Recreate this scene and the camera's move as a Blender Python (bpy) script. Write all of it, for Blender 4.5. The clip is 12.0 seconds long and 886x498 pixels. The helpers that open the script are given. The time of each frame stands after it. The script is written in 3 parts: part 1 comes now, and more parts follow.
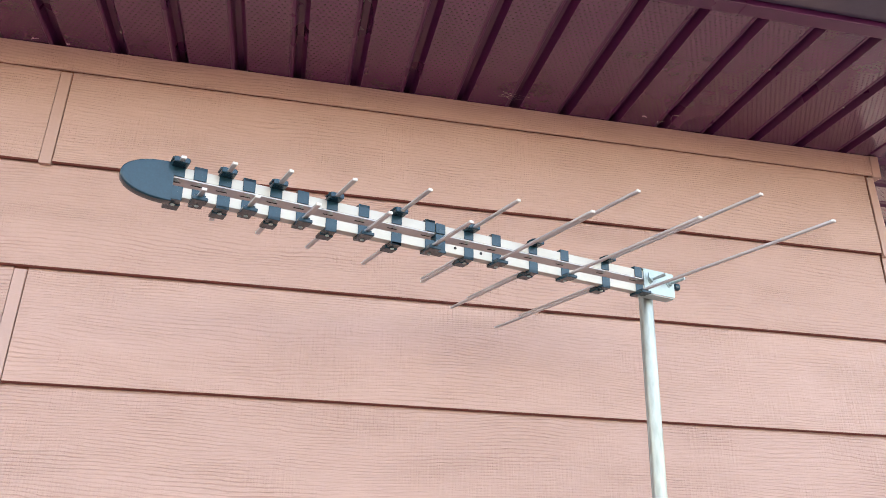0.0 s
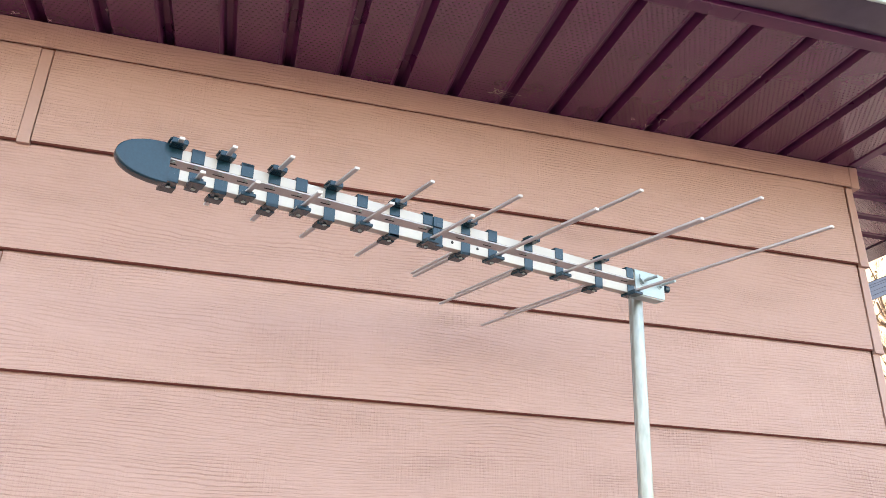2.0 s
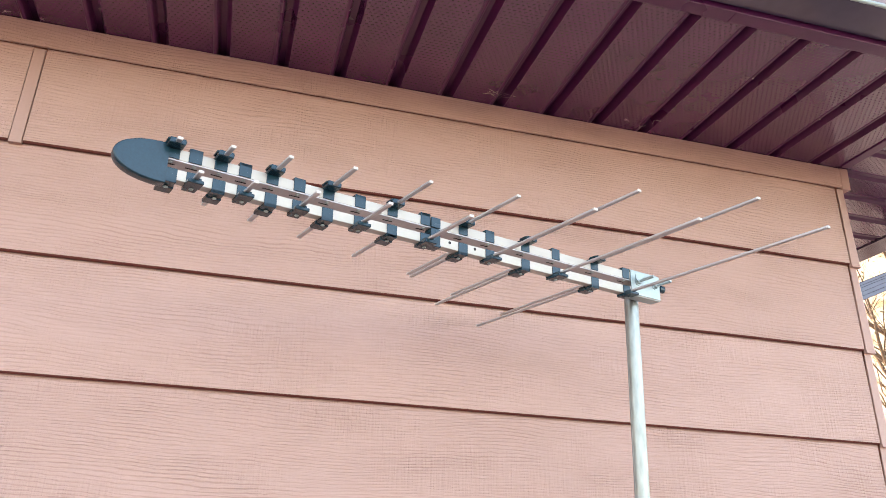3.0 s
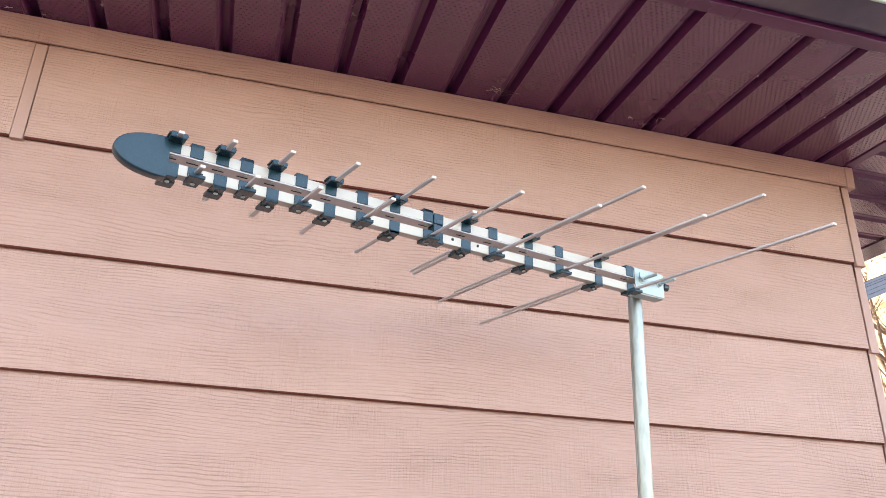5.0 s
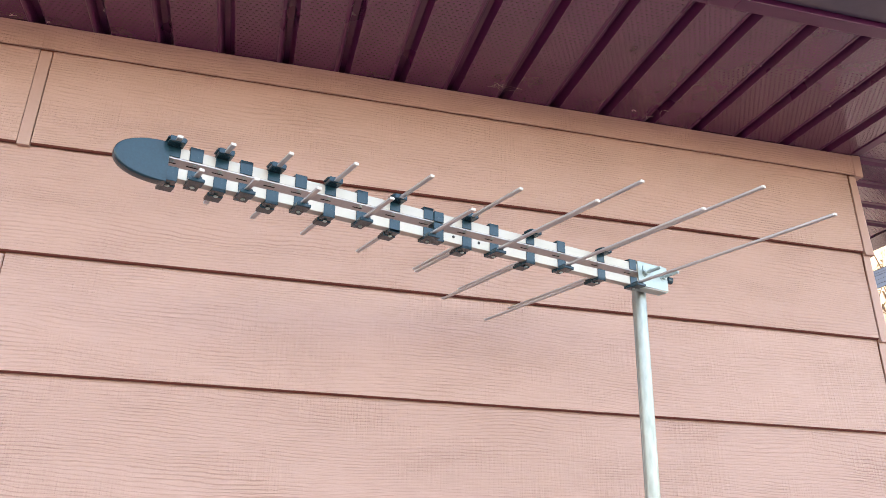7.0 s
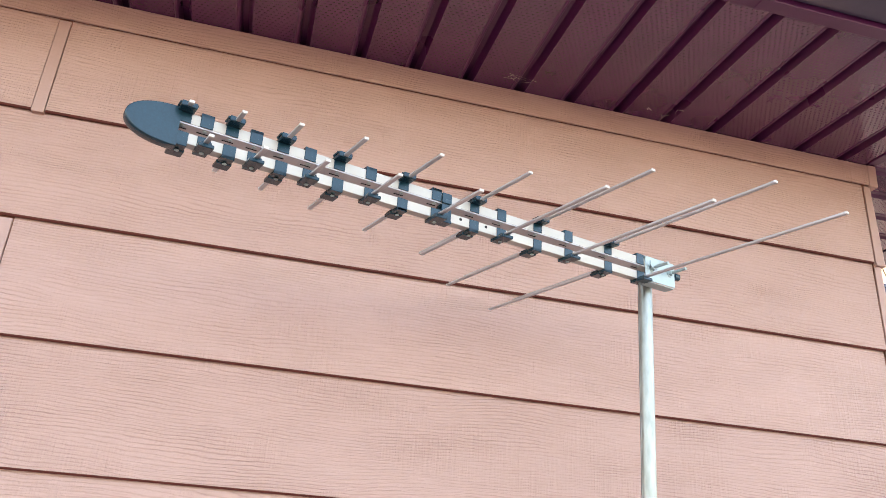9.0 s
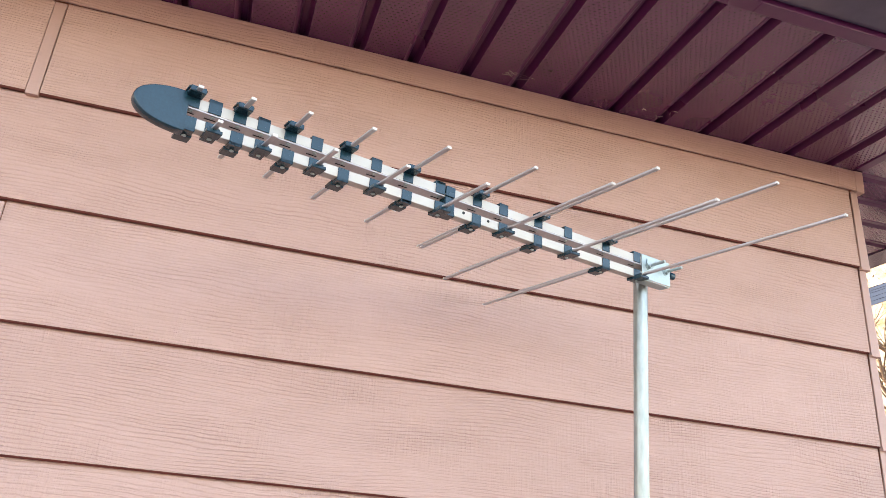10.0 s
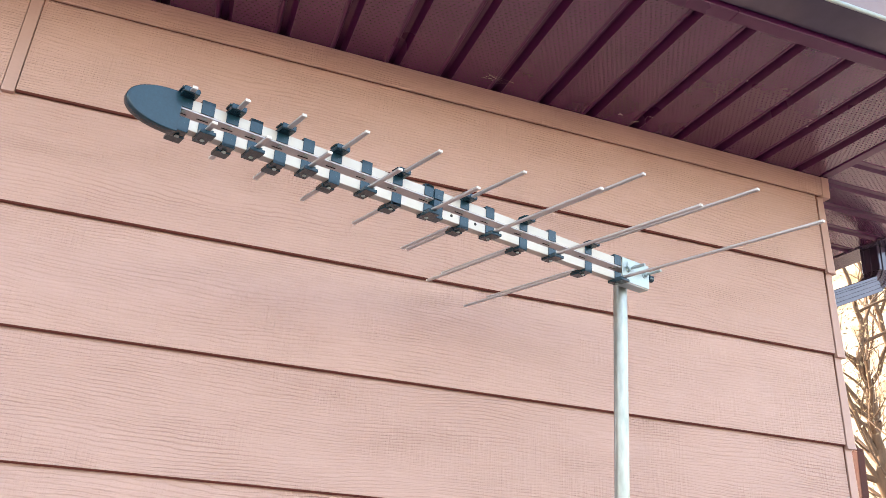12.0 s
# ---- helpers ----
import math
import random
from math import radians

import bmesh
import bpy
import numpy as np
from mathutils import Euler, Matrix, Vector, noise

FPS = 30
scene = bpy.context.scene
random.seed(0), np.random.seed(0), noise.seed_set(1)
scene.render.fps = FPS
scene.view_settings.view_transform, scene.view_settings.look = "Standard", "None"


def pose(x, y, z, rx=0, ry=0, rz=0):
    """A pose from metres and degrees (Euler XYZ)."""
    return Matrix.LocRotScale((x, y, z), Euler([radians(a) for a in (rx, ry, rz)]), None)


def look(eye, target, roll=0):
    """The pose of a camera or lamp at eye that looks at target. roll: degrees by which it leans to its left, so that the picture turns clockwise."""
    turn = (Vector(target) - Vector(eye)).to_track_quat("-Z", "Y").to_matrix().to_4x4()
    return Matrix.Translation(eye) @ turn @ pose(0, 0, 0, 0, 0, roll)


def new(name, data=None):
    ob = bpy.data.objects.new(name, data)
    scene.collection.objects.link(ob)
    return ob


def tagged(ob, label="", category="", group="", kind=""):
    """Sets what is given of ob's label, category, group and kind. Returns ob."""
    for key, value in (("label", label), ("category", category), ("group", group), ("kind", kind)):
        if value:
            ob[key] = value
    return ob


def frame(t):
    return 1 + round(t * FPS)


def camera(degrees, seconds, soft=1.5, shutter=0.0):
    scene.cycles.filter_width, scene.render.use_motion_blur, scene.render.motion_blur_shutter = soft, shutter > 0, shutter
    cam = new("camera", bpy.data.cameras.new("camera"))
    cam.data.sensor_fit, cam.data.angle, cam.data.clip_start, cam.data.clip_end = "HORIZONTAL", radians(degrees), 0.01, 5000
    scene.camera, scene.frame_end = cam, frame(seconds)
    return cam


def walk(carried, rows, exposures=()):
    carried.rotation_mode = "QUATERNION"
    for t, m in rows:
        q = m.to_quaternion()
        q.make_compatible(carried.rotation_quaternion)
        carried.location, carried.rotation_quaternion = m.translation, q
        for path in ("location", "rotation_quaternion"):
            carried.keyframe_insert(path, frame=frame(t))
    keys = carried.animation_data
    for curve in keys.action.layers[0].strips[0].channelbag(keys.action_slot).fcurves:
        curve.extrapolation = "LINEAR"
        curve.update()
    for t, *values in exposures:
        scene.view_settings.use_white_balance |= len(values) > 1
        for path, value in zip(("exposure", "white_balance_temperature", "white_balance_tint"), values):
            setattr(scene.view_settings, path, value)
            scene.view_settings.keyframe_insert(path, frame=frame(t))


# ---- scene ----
cam = camera(59.54, 12.0, soft=0.7)
PATH = [
    (0, (0.0637, -0.1325, 1.4898), (0.4311, 1.6964, 2.2111), 1.58),
    (0.5, (0.0595, -0.1341, 1.4909), (0.4445, 1.6922, 2.2095), 1.49),
    (1, (0.0552, -0.1292, 1.4911), (0.4493, 1.6963, 2.2069), 1.62),
    (1.5, (0.0319, -0.1149, 1.4878), (0.4484, 1.7042, 2.2070), 2.09),
    (2, (0.0121, -0.0967, 1.4850), (0.4682, 1.7109, 2.2092), 2.38),
    (2.5, (0.0016, -0.0907, 1.4841), (0.4816, 1.7093, 2.2118), 2.29),
    (3, (-0.0027, -0.0906, 1.4837), (0.4808, 1.7084, 2.2117), 2.04),
    (5, (-0.0009, -0.0799, 1.4813), (0.4774, 1.7205, 2.2091), 2.24),
    (5.5, (-0.0012, -0.0787, 1.4808), (0.4740, 1.7217, 2.2105), 2.36),
    (6, (0.0025, -0.0814, 1.4809), (0.4719, 1.7229, 2.2050), 2.41),
    (6.5, (0.0057, -0.0831, 1.4822), (0.4696, 1.7247, 2.2009), 2.08),
    (7, (0.0187, -0.0931, 1.4836), (0.4652, 1.7204, 2.1990), 1.54),
    (9, (0.0309, -0.0770, 1.4514), (0.4525, 1.7407, 2.1714), 4.58),
    (9.5, (0.0053, -0.0653, 1.4440), (0.4591, 1.7443, 2.1647), 5.11),
    (10, (-0.0098, -0.0641, 1.4402), (0.4672, 1.7405, 2.1583), 5.26),
    (10.5, (-0.0244, -0.0650, 1.4391), (0.4799, 1.7310, 2.1603), 5.01),
    (11, (-0.0378, -0.0686, 1.4394), (0.4911, 1.7191, 2.1635), 4.71),
    (11.5, (-0.0507, -0.0681, 1.4359), (0.4979, 1.7130, 2.1617), 4.68),
    (12, (-0.0554, -0.0633, 1.4362), (0.5104, 1.7125, 2.1618), 4.58),
]
walk(cam, [(t, look(eye, target, roll)) for t, eye, target, roll in PATH], exposures=[(0, 3.2, 8400, 16), (12, 3.2, 8400, 16)])

LAP = [2.3368 - 0.2675 * k for k in range(9)]      # bottom edges of the siding courses
WALL_Y, SOFFIT_Z, CORNER_X, EAVE_Y, EAVE_X = 1.72, 2.6686, 1.795, 1.184, 2.345
HOUSE_X = -3.2                                       # the unseen far end of this wall, set short to brighten its left
FRIEZE_Z = 2.600                                    # bottom edge of the board under the soffit

# ---- world, sun, exposure ----
SUN_UP, SUN_TURN = 33, 334                          # low sun beyond the house: this wall lies in its shade
world = bpy.data.worlds.new("world")
scene.world = world
world.use_nodes = True
wt = world.node_tree
sky = wt.nodes.new("ShaderNodeTexSky")
sky.sky_type, sky.sun_disc = "NISHITA", False
sky.sun_elevation, sky.sun_rotation = radians(SUN_UP), radians(SUN_TURN)
sky.air_density, sky.dust_density = 1.0, 1.6
wt.nodes["Background"].inputs["Strength"].default_value = 0.15
wt.links.new(sky.outputs["Color"], wt.nodes["Background"].inputs["Color"])
sun_data = bpy.data.lights.new("sun", "SUN")
sun_data.energy, sun_data.angle, sun_data.color = 2.2, radians(0.6), (1.0, 0.93, 0.83)
sun = new("sun", sun_data)
SUN_WAY = Vector((math.sin(radians(SUN_TURN)) * math.cos(radians(SUN_UP)), math.cos(radians(SUN_TURN)) * math.cos(radians(SUN_UP)), math.sin(radians(SUN_UP))))
sun.matrix_world = look(SUN_WAY * 30, (0, 0, 0))


# ---- materials ----
def material(name, colour, rough=0.5, metal=0.0, vary=0.15, scale=8.0, bump=0.0, bump_scale=60.0, stretch=(1, 1, 1), spec=0.5):
    """A surface with large stains and fine grain in colour, gloss and relief."""
    m = bpy.data.materials.new(name)
    m.use_nodes = True
    nt = m.node_tree
    b = nt.nodes["Principled BSDF"]
    b.inputs["Metallic"].default_value = metal
    b.inputs["Specular IOR Level"].default_value = spec
    co = nt.nodes.new("ShaderNodeTexCoord")
    mp = nt.nodes.new("ShaderNodeMapping")
    mp.inputs["Scale"].default_value = stretch
    nt.links.new(co.outputs["Object"], mp.inputs["Vector"])
    big, fine = nt.nodes.new("ShaderNodeTexNoise"), nt.nodes.new("ShaderNodeTexNoise")
    big.inputs["Scale"].default_value, big.inputs["Detail"].default_value = scale, 4
    fine.inputs["Scale"].default_value, fine.inputs["Detail"].default_value = bump_scale, 6
    for n in (big, fine):
        nt.links.new(mp.outputs["Vector"], n.inputs["Vector"])
    mix = nt.nodes.new("ShaderNodeMath")
    mix.operation = "MULTIPLY_ADD"
    mix.inputs[1].default_value = 0.5
    nt.links.new(fine.outputs["Fac"], mix.inputs[0])
    half = nt.nodes.new("ShaderNodeMath")
    half.operation = "MULTIPLY"
    half.inputs[1].default_value = 0.5
    nt.links.new(big.outputs["Fac"], half.inputs[0])
    nt.links.new(half.outputs[0], mix.inputs[2])
    ramp = nt.nodes.new("ShaderNodeValToRGB")
    lo, hi = ramp.color_ramp.elements
    lo.position, hi.position = 0.3, 0.7
    lo.color = (*[c * (1 - vary) for c in colour], 1)
    hi.color = (*[min(1, c * (1 + vary)) for c in colour], 1)
    nt.links.new(mix.outputs[0], ramp.inputs["Fac"])
    nt.links.new(ramp.outputs["Color"], b.inputs["Base Color"])
    gloss = nt.nodes.new("ShaderNodeMapRange")
    gloss.inputs["To Min"].default_value, gloss.inputs["To Max"].default_value = max(0.03, rough - 0.1), min(1, rough + 0.1)
    nt.links.new(big.outputs["Fac"], gloss.inputs["Value"])
    nt.links.new(gloss.outputs["Result"], b.inputs["Roughness"])
    if bump:
        bp = nt.nodes.new("ShaderNodeBump")
        bp.inputs["Strength"].default_value, bp.inputs["Distance"].default_value = bump, 0.002
        nt.links.new(fine.outputs["Fac"], bp.inputs["Height"])
        nt.links.new(bp.outputs["Normal"], b.inputs["Normal"])
    return m


def siding_material():
    """Painted hardboard siding, embossed with wavy wood grain along x and fine upright saw marks."""
    m = bpy.data.materials.new("siding_paint")
    m.use_nodes = True
    nt = m.node_tree
    N, L = nt.nodes.new, nt.links.new
    b = nt.nodes["Principled BSDF"]
    b.inputs["Specular IOR Level"].default_value = 0.38
    co, info = N("ShaderNodeTexCoord"), N("ShaderNodeObjectInfo")
    off = N("ShaderNodeVectorMath")
    off.operation = "MULTIPLY_ADD"
    comb = N("ShaderNodeCombineXYZ")
    for k in range(3):
        L(info.outputs["Random"], comb.inputs[k])
    off.inputs[1].default_value = (37.0, 11.0, 23.0)
    L(comb.outputs[0], off.inputs[0])
    L(co.outputs["Object"], off.inputs[2])

    def noise_at(stretch, scale, detail, rough=0.5):
        mp, n = N("ShaderNodeMapping"), N("ShaderNodeTexNoise")
        mp.inputs["Scale"].default_value = stretch
        n.inputs["Scale"].default_value, n.inputs["Detail"].default_value, n.inputs["Roughness"].default_value = scale, detail, rough
        L(off.outputs[0], mp.inputs["Vector"])
        L(mp.outputs[0], n.inputs["Vector"])
        return n.outputs["Fac"]

    def calc(op, a, c, d=None):
        n = N("ShaderNodeMath")
        n.operation = op
        for k, v in enumerate((a, c, d)):
            if v is None:
                continue
            if isinstance(v, (int, float)):
                n.inputs[k].default_value = v
            else:
                L(v, n.inputs[k])
        return n.outputs[0]

    sep = N("ShaderNodeSeparateXYZ")
    L(off.outputs[0], sep.inputs[0])
    swirl = noise_at((0.9, 1, 4.0), 1.7, 2, 0.4)
    wobble = noise_at((7.0, 1, 16.0), 2.0, 3, 0.55)
    phase = calc("MULTIPLY_ADD", sep.outputs["Z"], 800.0, calc("MULTIPLY_ADD", swirl, 62.0, calc("MULTIPLY", wobble, 8.0)))
    ring = calc("POWER", calc("MULTIPLY_ADD", calc("SINE", phase, 0), 0.5, 0.5), 5.0)
    depth = calc("MULTIPLY", ring, calc("POWER", noise_at((2.6, 1, 9.0), 1.6, 3), 1.5))
    fibre = noise_at((16, 1, 260), 1.0, 4, 0.6)
    saw = calc("POWER", noise_at((150, 1, 9), 1.0, 3, 0.6), 1.6)
    patch = calc("SUBTRACT", noise_at((3, 1, 6), 1.5, 3), 0.44)
    sawing = calc("MULTIPLY", saw, calc("MAXIMUM", calc("MULTIPLY_ADD", patch, 3.0, 0.04), 0.02))
    h = calc("ADD", calc("MULTIPLY", depth, -0.68), calc("ADD", calc("MULTIPLY", fibre, 0.65), calc("MULTIPLY", sawing, 2.6)))
    bp = N("ShaderNodeBump")
    bp.inputs["Strength"].default_value, bp.inputs["Distance"].default_value = 1.0, 0.0030
    L(h, bp.inputs["Height"])
    L(bp.outputs["Normal"], b.inputs["Normal"])
    stain = noise_at((1.2, 1, 2.0), 1.3, 4)
    tone = calc("MULTIPLY_ADD", stain, 0.05, calc("MULTIPLY_ADD", fibre, 0.16, calc("MULTIPLY_ADD", depth, -0.22, calc("MULTIPLY_ADD", info.outputs["Random"], 0.06, 0.105))))
    ramp = N("ShaderNodeValToRGB")
    lo, hi = ramp.color_ramp.elements
    lo.position, hi.position = 0.0, 0.36
    lo.color, hi.color = (*SIDING_DARK, 1), (*SIDING_LIGHT, 1)
    L(tone, ramp.inputs["Fac"])
    L(ramp.outputs["Color"], b.inputs["Base Color"])
    b.inputs["Roughness"].default_value = 0.5
    return m


def soffit_material(name, along_x):
    """Dark brown coil-coated soffit with staggered rows of punched vent holes."""
    m = bpy.data.materials.new(name)
    m.use_nodes = True
    nt = m.node_tree
    N, L = nt.nodes.new, nt.links.new
    b = nt.nodes["Principled BSDF"]
    co, sep = N("ShaderNodeTexCoord"), N("ShaderNodeSeparateXYZ")
    L(co.outputs["Object"], sep.inputs[0])

    def calc(op, a, c=0.0):
        n = N("ShaderNodeMath")
        n.operation = op
        for k, v in enumerate((a, c)):
            if isinstance(v, (int, float)):
                n.inputs[k].default_value = v
            else:
                L(v, n.inputs[k])
        return n.outputs[0]

    across, down = (sep.outputs["Y"], sep.outputs["X"]) if along_x else (sep.outputs["X"], sep.outputs["Y"])
    v = calc("DIVIDE", down, 0.0112)
    row = calc("FLOOR", v)
    shift = calc("MULTIPLY", calc("FLOORED_MODULO", row, 2.0), 0.5)
    u = calc("ADD", calc("DIVIDE", across, 0.0140), shift)
    du = calc("MULTIPLY", calc("SUBTRACT", calc("FRACT", u), 0.5), 0.0140)
    dv = calc("MULTIPLY", calc("SUBTRACT", calc("FRACT", v), 0.5), 0.0112)
    dist = calc("SQRT", calc("ADD", calc("MULTIPLY", du, du), calc("MULTIPLY", dv, dv)))
    hole = N("ShaderNodeMapRange")
    hole.inputs["From Min"].default_value, hole.inputs["From Max"].default_value = 0.0016, 0.0030
    L(dist, hole.inputs["Value"])
    nz = N("ShaderNodeTexNoise")
    nz.inputs["Scale"].default_value, nz.inputs["Detail"].default_value = 6.0, 6
    L(co.outputs["Object"], nz.inputs["Vector"])
    ramp = N("ShaderNodeValToRGB")
    lo, hi = ramp.color_ramp.elements
    lo.position, hi.position = 0.3, 0.7
    lo.color, hi.color = (*[c * 0.85 for c in BROWN], 1), (*[c * 1.15 for c in BROWN], 1)
    L(nz.outputs["Fac"], ramp.inputs["Fac"])
    mix = N("ShaderNodeMix")
    mix.data_type = "RGBA"
    L(hole.outputs["Result"], mix.inputs["Factor"])
    mix.inputs["A"].default_value = (0.076, 0.0115, 0.055, 1)
    L(ramp.outputs["Color"], mix.inputs["B"])
    L(mix.outputs["Result"], b.inputs["Base Color"])
    bp = N("ShaderNodeBump")
    bp.inputs["Strength"].default_value, bp.inputs["Distance"].default_value = 0.6, 0.0015
    L(hole.outputs["Result"], bp.inputs["Height"])
    L(bp.outputs["Normal"], b.inputs["Normal"])
    b.inputs["Roughness"].default_value = 0.2
    b.inputs["Coat Weight"].default_value, b.inputs["Coat Roughness"].default_value = 0.15, 0.08
    sheen = N("ShaderNodeMath")
    sheen.operation = "MULTIPLY_ADD"
    sheen.inputs[1].default_value, sheen.inputs[2].default_value = 0.5, 0.5
    L(hole.outputs["Result"], sheen.inputs[0])
    L(sheen.outputs[0], b.inputs["Specular IOR Level"])
    return m


SIDING_DARK, SIDING_LIGHT = (0.30, 0.160, 0.124), (0.54, 0.348, 0.292)
BROWN = (0.086, 0.0130, 0.062)
M_SIDING = siding_material()
M_TRIM = material("trim_paint", (0.41, 0.252, 0.210), 0.55, vary=0.06, bump=0.15, bump_scale=90, stretch=(1, 1, 6))
M_SOFFIT = soffit_material("soffit_front", False)
M_SOFFIT_SIDE = soffit_material("soffit_side", True)
M_BROWN = material("brown_metal", BROWN, 0.3, vary=0.15, scale=5, bump=0.05, bump_scale=30)
M_GUTTER = material("gutter_metal", (0.056, 0.042, 0.072), 0.16, spec=0.7, vary=0.2, scale=4, bump=0.04, bump_scale=20)
# paler than the gutter: the front's bright reflections are put into its colour
M_FRONT = material("gutter_front", (0.21, 0.145, 0.14), 0.35, vary=0.1, scale=4)
M_ALU = material("milled_aluminium", (0.445, 0.410, 0.355), 0.48, metal=0.2, vary=0.05, scale=20, bump=0.08, bump_scale=200, stretch=(0.1, 1, 1))
M_ROD = material("drawn_aluminium", (0.45, 0.43, 0.43), 0.42, metal=0.5, vary=0.08, scale=20, bump=0.05, bump_scale=200, stretch=(1, 0.1, 1))
M_CAP = material("white_plastic", (0.58, 0.56, 0.53), 0.4, vary=0.05)
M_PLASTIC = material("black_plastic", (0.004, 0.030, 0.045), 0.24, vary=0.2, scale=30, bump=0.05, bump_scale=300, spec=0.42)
M_GALV = material("galvanised_steel", (0.27, 0.295, 0.285), 0.38, metal=0.75, vary=0.3, scale=26, bump=0.12, bump_scale=120, stretch=(1, 1, 0.25))
M_ZINC = material("zinc_plated_steel", (0.33, 0.40, 0.39), 0.4, metal=0.25, vary=0.1, scale=60, bump=0.05, bump_scale=300)
M_WEB = material("cobweb", (0.50, 0.40, 0.36), 0.9)
M_DARK = material("dark_hole", (0.01, 0.01, 0.01), 0.8)
M_GROUND = material("brown_gravel", (0.142, 0.110, 0.101), 0.95, vary=0.4, scale=2.0, bump=0.6, bump_scale=40)
M_BARK = material("bark", (0.10, 0.056, 0.031), 0.9, vary=0.35, scale=6, bump=0.8, bump_scale=40, stretch=(1, 1, 0.3))
M_LEAF = material("dry_leaf", (0.22, 0.155, 0.08), 0.7, vary=0.35, scale=3)
M_STAIN = material("red_stain", (0.060, 0.014, 0.009), 0.85, vary=0.3, scale=12, bump=0.4, bump_scale=60)
M_ROOF = material("shingle", (0.10, 0.08, 0.075), 0.9, vary=0.35, scale=15, bump=0.5, bump_scale=80)
M_LAP_EDGE = material("dark_lap_edge", (0.095, 0.015, 0.009), 0.9, vary=0.2)
M_SHEATH = material("sheathing", (0.30, 0.11, 0.07), 0.9, vary=0.2)


# ---- mesh helpers ----
def mesh_of(bm, name, mats, smooth=False):
    me = bpy.data.meshes.new(name)
    bmesh.ops.recalc_face_normals(bm, faces=bm.faces)
    bm.to_mesh(me)
    bm.free()
    for m in mats if isinstance(mats, (list, tuple)) else [mats]:
        me.materials.append(m)
    if smooth:
        for p in me.polygons:
            p.use_smooth = len(p.vertices) < 5
    return me


def part(name, bm, mat, parent=None, label="", smooth=False, at=None):
    ob = new(name, mesh_of(bm, name, mat, smooth))
    if parent:
        ob.parent = parent
    if at:
        ob.matrix_basis = at
    return tagged(ob, label)


def share(name, me, parent, at, label=""):
    ob = new(name, me)
    ob.parent = parent
    ob.matrix_basis = at
    return tagged(ob, label)


def box(lo, hi, bevel=0.0, segs=2, bm=None):
    own = bmesh.new()
    bmesh.ops.create_cube(own, size=1)
    for v in own.verts:
        v.co = Vector([lo[k] + (v.co[k] + 0.5) * (hi[k] - lo[k]) for k in range(3)])
    if bevel:
        bmesh.ops.bevel(own, geom=list(own.edges), offset=bevel, segments=segs, affect="EDGES", profile=0.5)
    return merge(bm, own)


def merge(bm, own):
    if bm is None:
        return own
    tmp = bpy.data.meshes.new("tmp")
    own.to_mesh(tmp)
    own.free()
    bm.from_mesh(tmp)
    bpy.data.meshes.remove(tmp)
    return bm


def rod(a, b, r, sides=16, r2=None, bm=None, bevel=0.0):
    a, b = Vector(a), Vector(b)
    own = bmesh.new()
    bmesh.ops.create_cone(own, cap_ends=True, segments=sides, radius1=r, radius2=r if r2 is None else r2, depth=(b - a).length)
    if bevel:
        bmesh.ops.bevel(own, geom=[e for e in own.edges if all(len(f.verts) == 4 for f in e.link_faces) is False], offset=bevel, segments=2, affect="EDGES")
    own.transform(Matrix.Translation((a + b) / 2) @ (b - a).to_track_quat("Z", "Y").to_matrix().to_4x4())
    return merge(bm, own)


def prism(profile, axis, lo, hi, bm=None):
    """A closed outline of (a, b) pairs drawn out along an axis from lo to hi: axis x takes (y, z), y takes (x, z), z takes (x, y)."""
    own = bmesh.new()

    def at(a, b, c):
        return {"x": (c, a, b), "y": (a, c, b), "z": (a, b, c)}[axis]
    ends = [[own.verts.new(at(a, b, c)) for a, b in profile] for c in (lo, hi)]
    n = len(profile)
    for k in range(n):
        own.faces.new((ends[0][k], ends[0][(k + 1) % n], ends[1][(k + 1) % n], ends[1][k]))
    own.faces.new(ends[0]), own.faces.new(ends[1])
    return merge(bm, own)


# ---- ground ----
bm = bmesh.new()
bmesh.ops.create_grid(bm, x_segments=60, y_segments=60, size=1500)
ground = part("ground", bm, M_GROUND)
tagged(ground, "flat brown gravel yard around the house", "ground", kind="structure")

# ---- house: walls, soffits, eaves, roof ----
wall_front = part("wall_front", box((HOUSE_X, WALL_Y + 0.004, 0.0), (CORNER_X - 0.006, WALL_Y + 0.16, SOFFIT_Z - 0.06)), M_SHEATH)
tagged(wall_front, "house wall clad in salmon-brown embossed lap siding", "wall", kind="structure")
wall_side = part("wall_side", box((CORNER_X - 0.166, WALL_Y + 0.164, 0.0), (CORNER_X - 0.008, 8.0, SOFFIT_Z - 0.002)), M_SHEATH)
tagged(wall_side, "side wall of the house in salmon-brown lap siding", "wall", kind="structure")
wall_back = part("wall_back", box((HOUSE_X, 7.84, 0.0), (CORNER_X - 0.17, 8.0, SOFFIT_Z - 0.002)), M_TRIM)
tagged(wall_back, "plain back wall of the house", "wall", kind="structure")
wall_far = part("wall_far", box((HOUSE_X - 0.16, WALL_Y, 0.0), (HOUSE_X - 0.004, 8.0, SOFFIT_Z - 0.002)), M_TRIM)
tagged(wall_far, "plain end wall of the house", "wall", kind="structure")


def plank_mesh(x0, x1, height):
    """One siding board, its back upright, its face leaning out to a thick bevelled drip edge at the bottom."""
    prof = [(0.0, height + 0.0070), (-0.003, height + 0.0070), (-0.0150, 0.0054), (-0.0147, 0.0044), (-0.0108, 0.0), (-0.0090, 0.0002), (-0.0082, 0.0040), (0.0, 0.0040)]
    return prism(prof, "x", x0, x1)


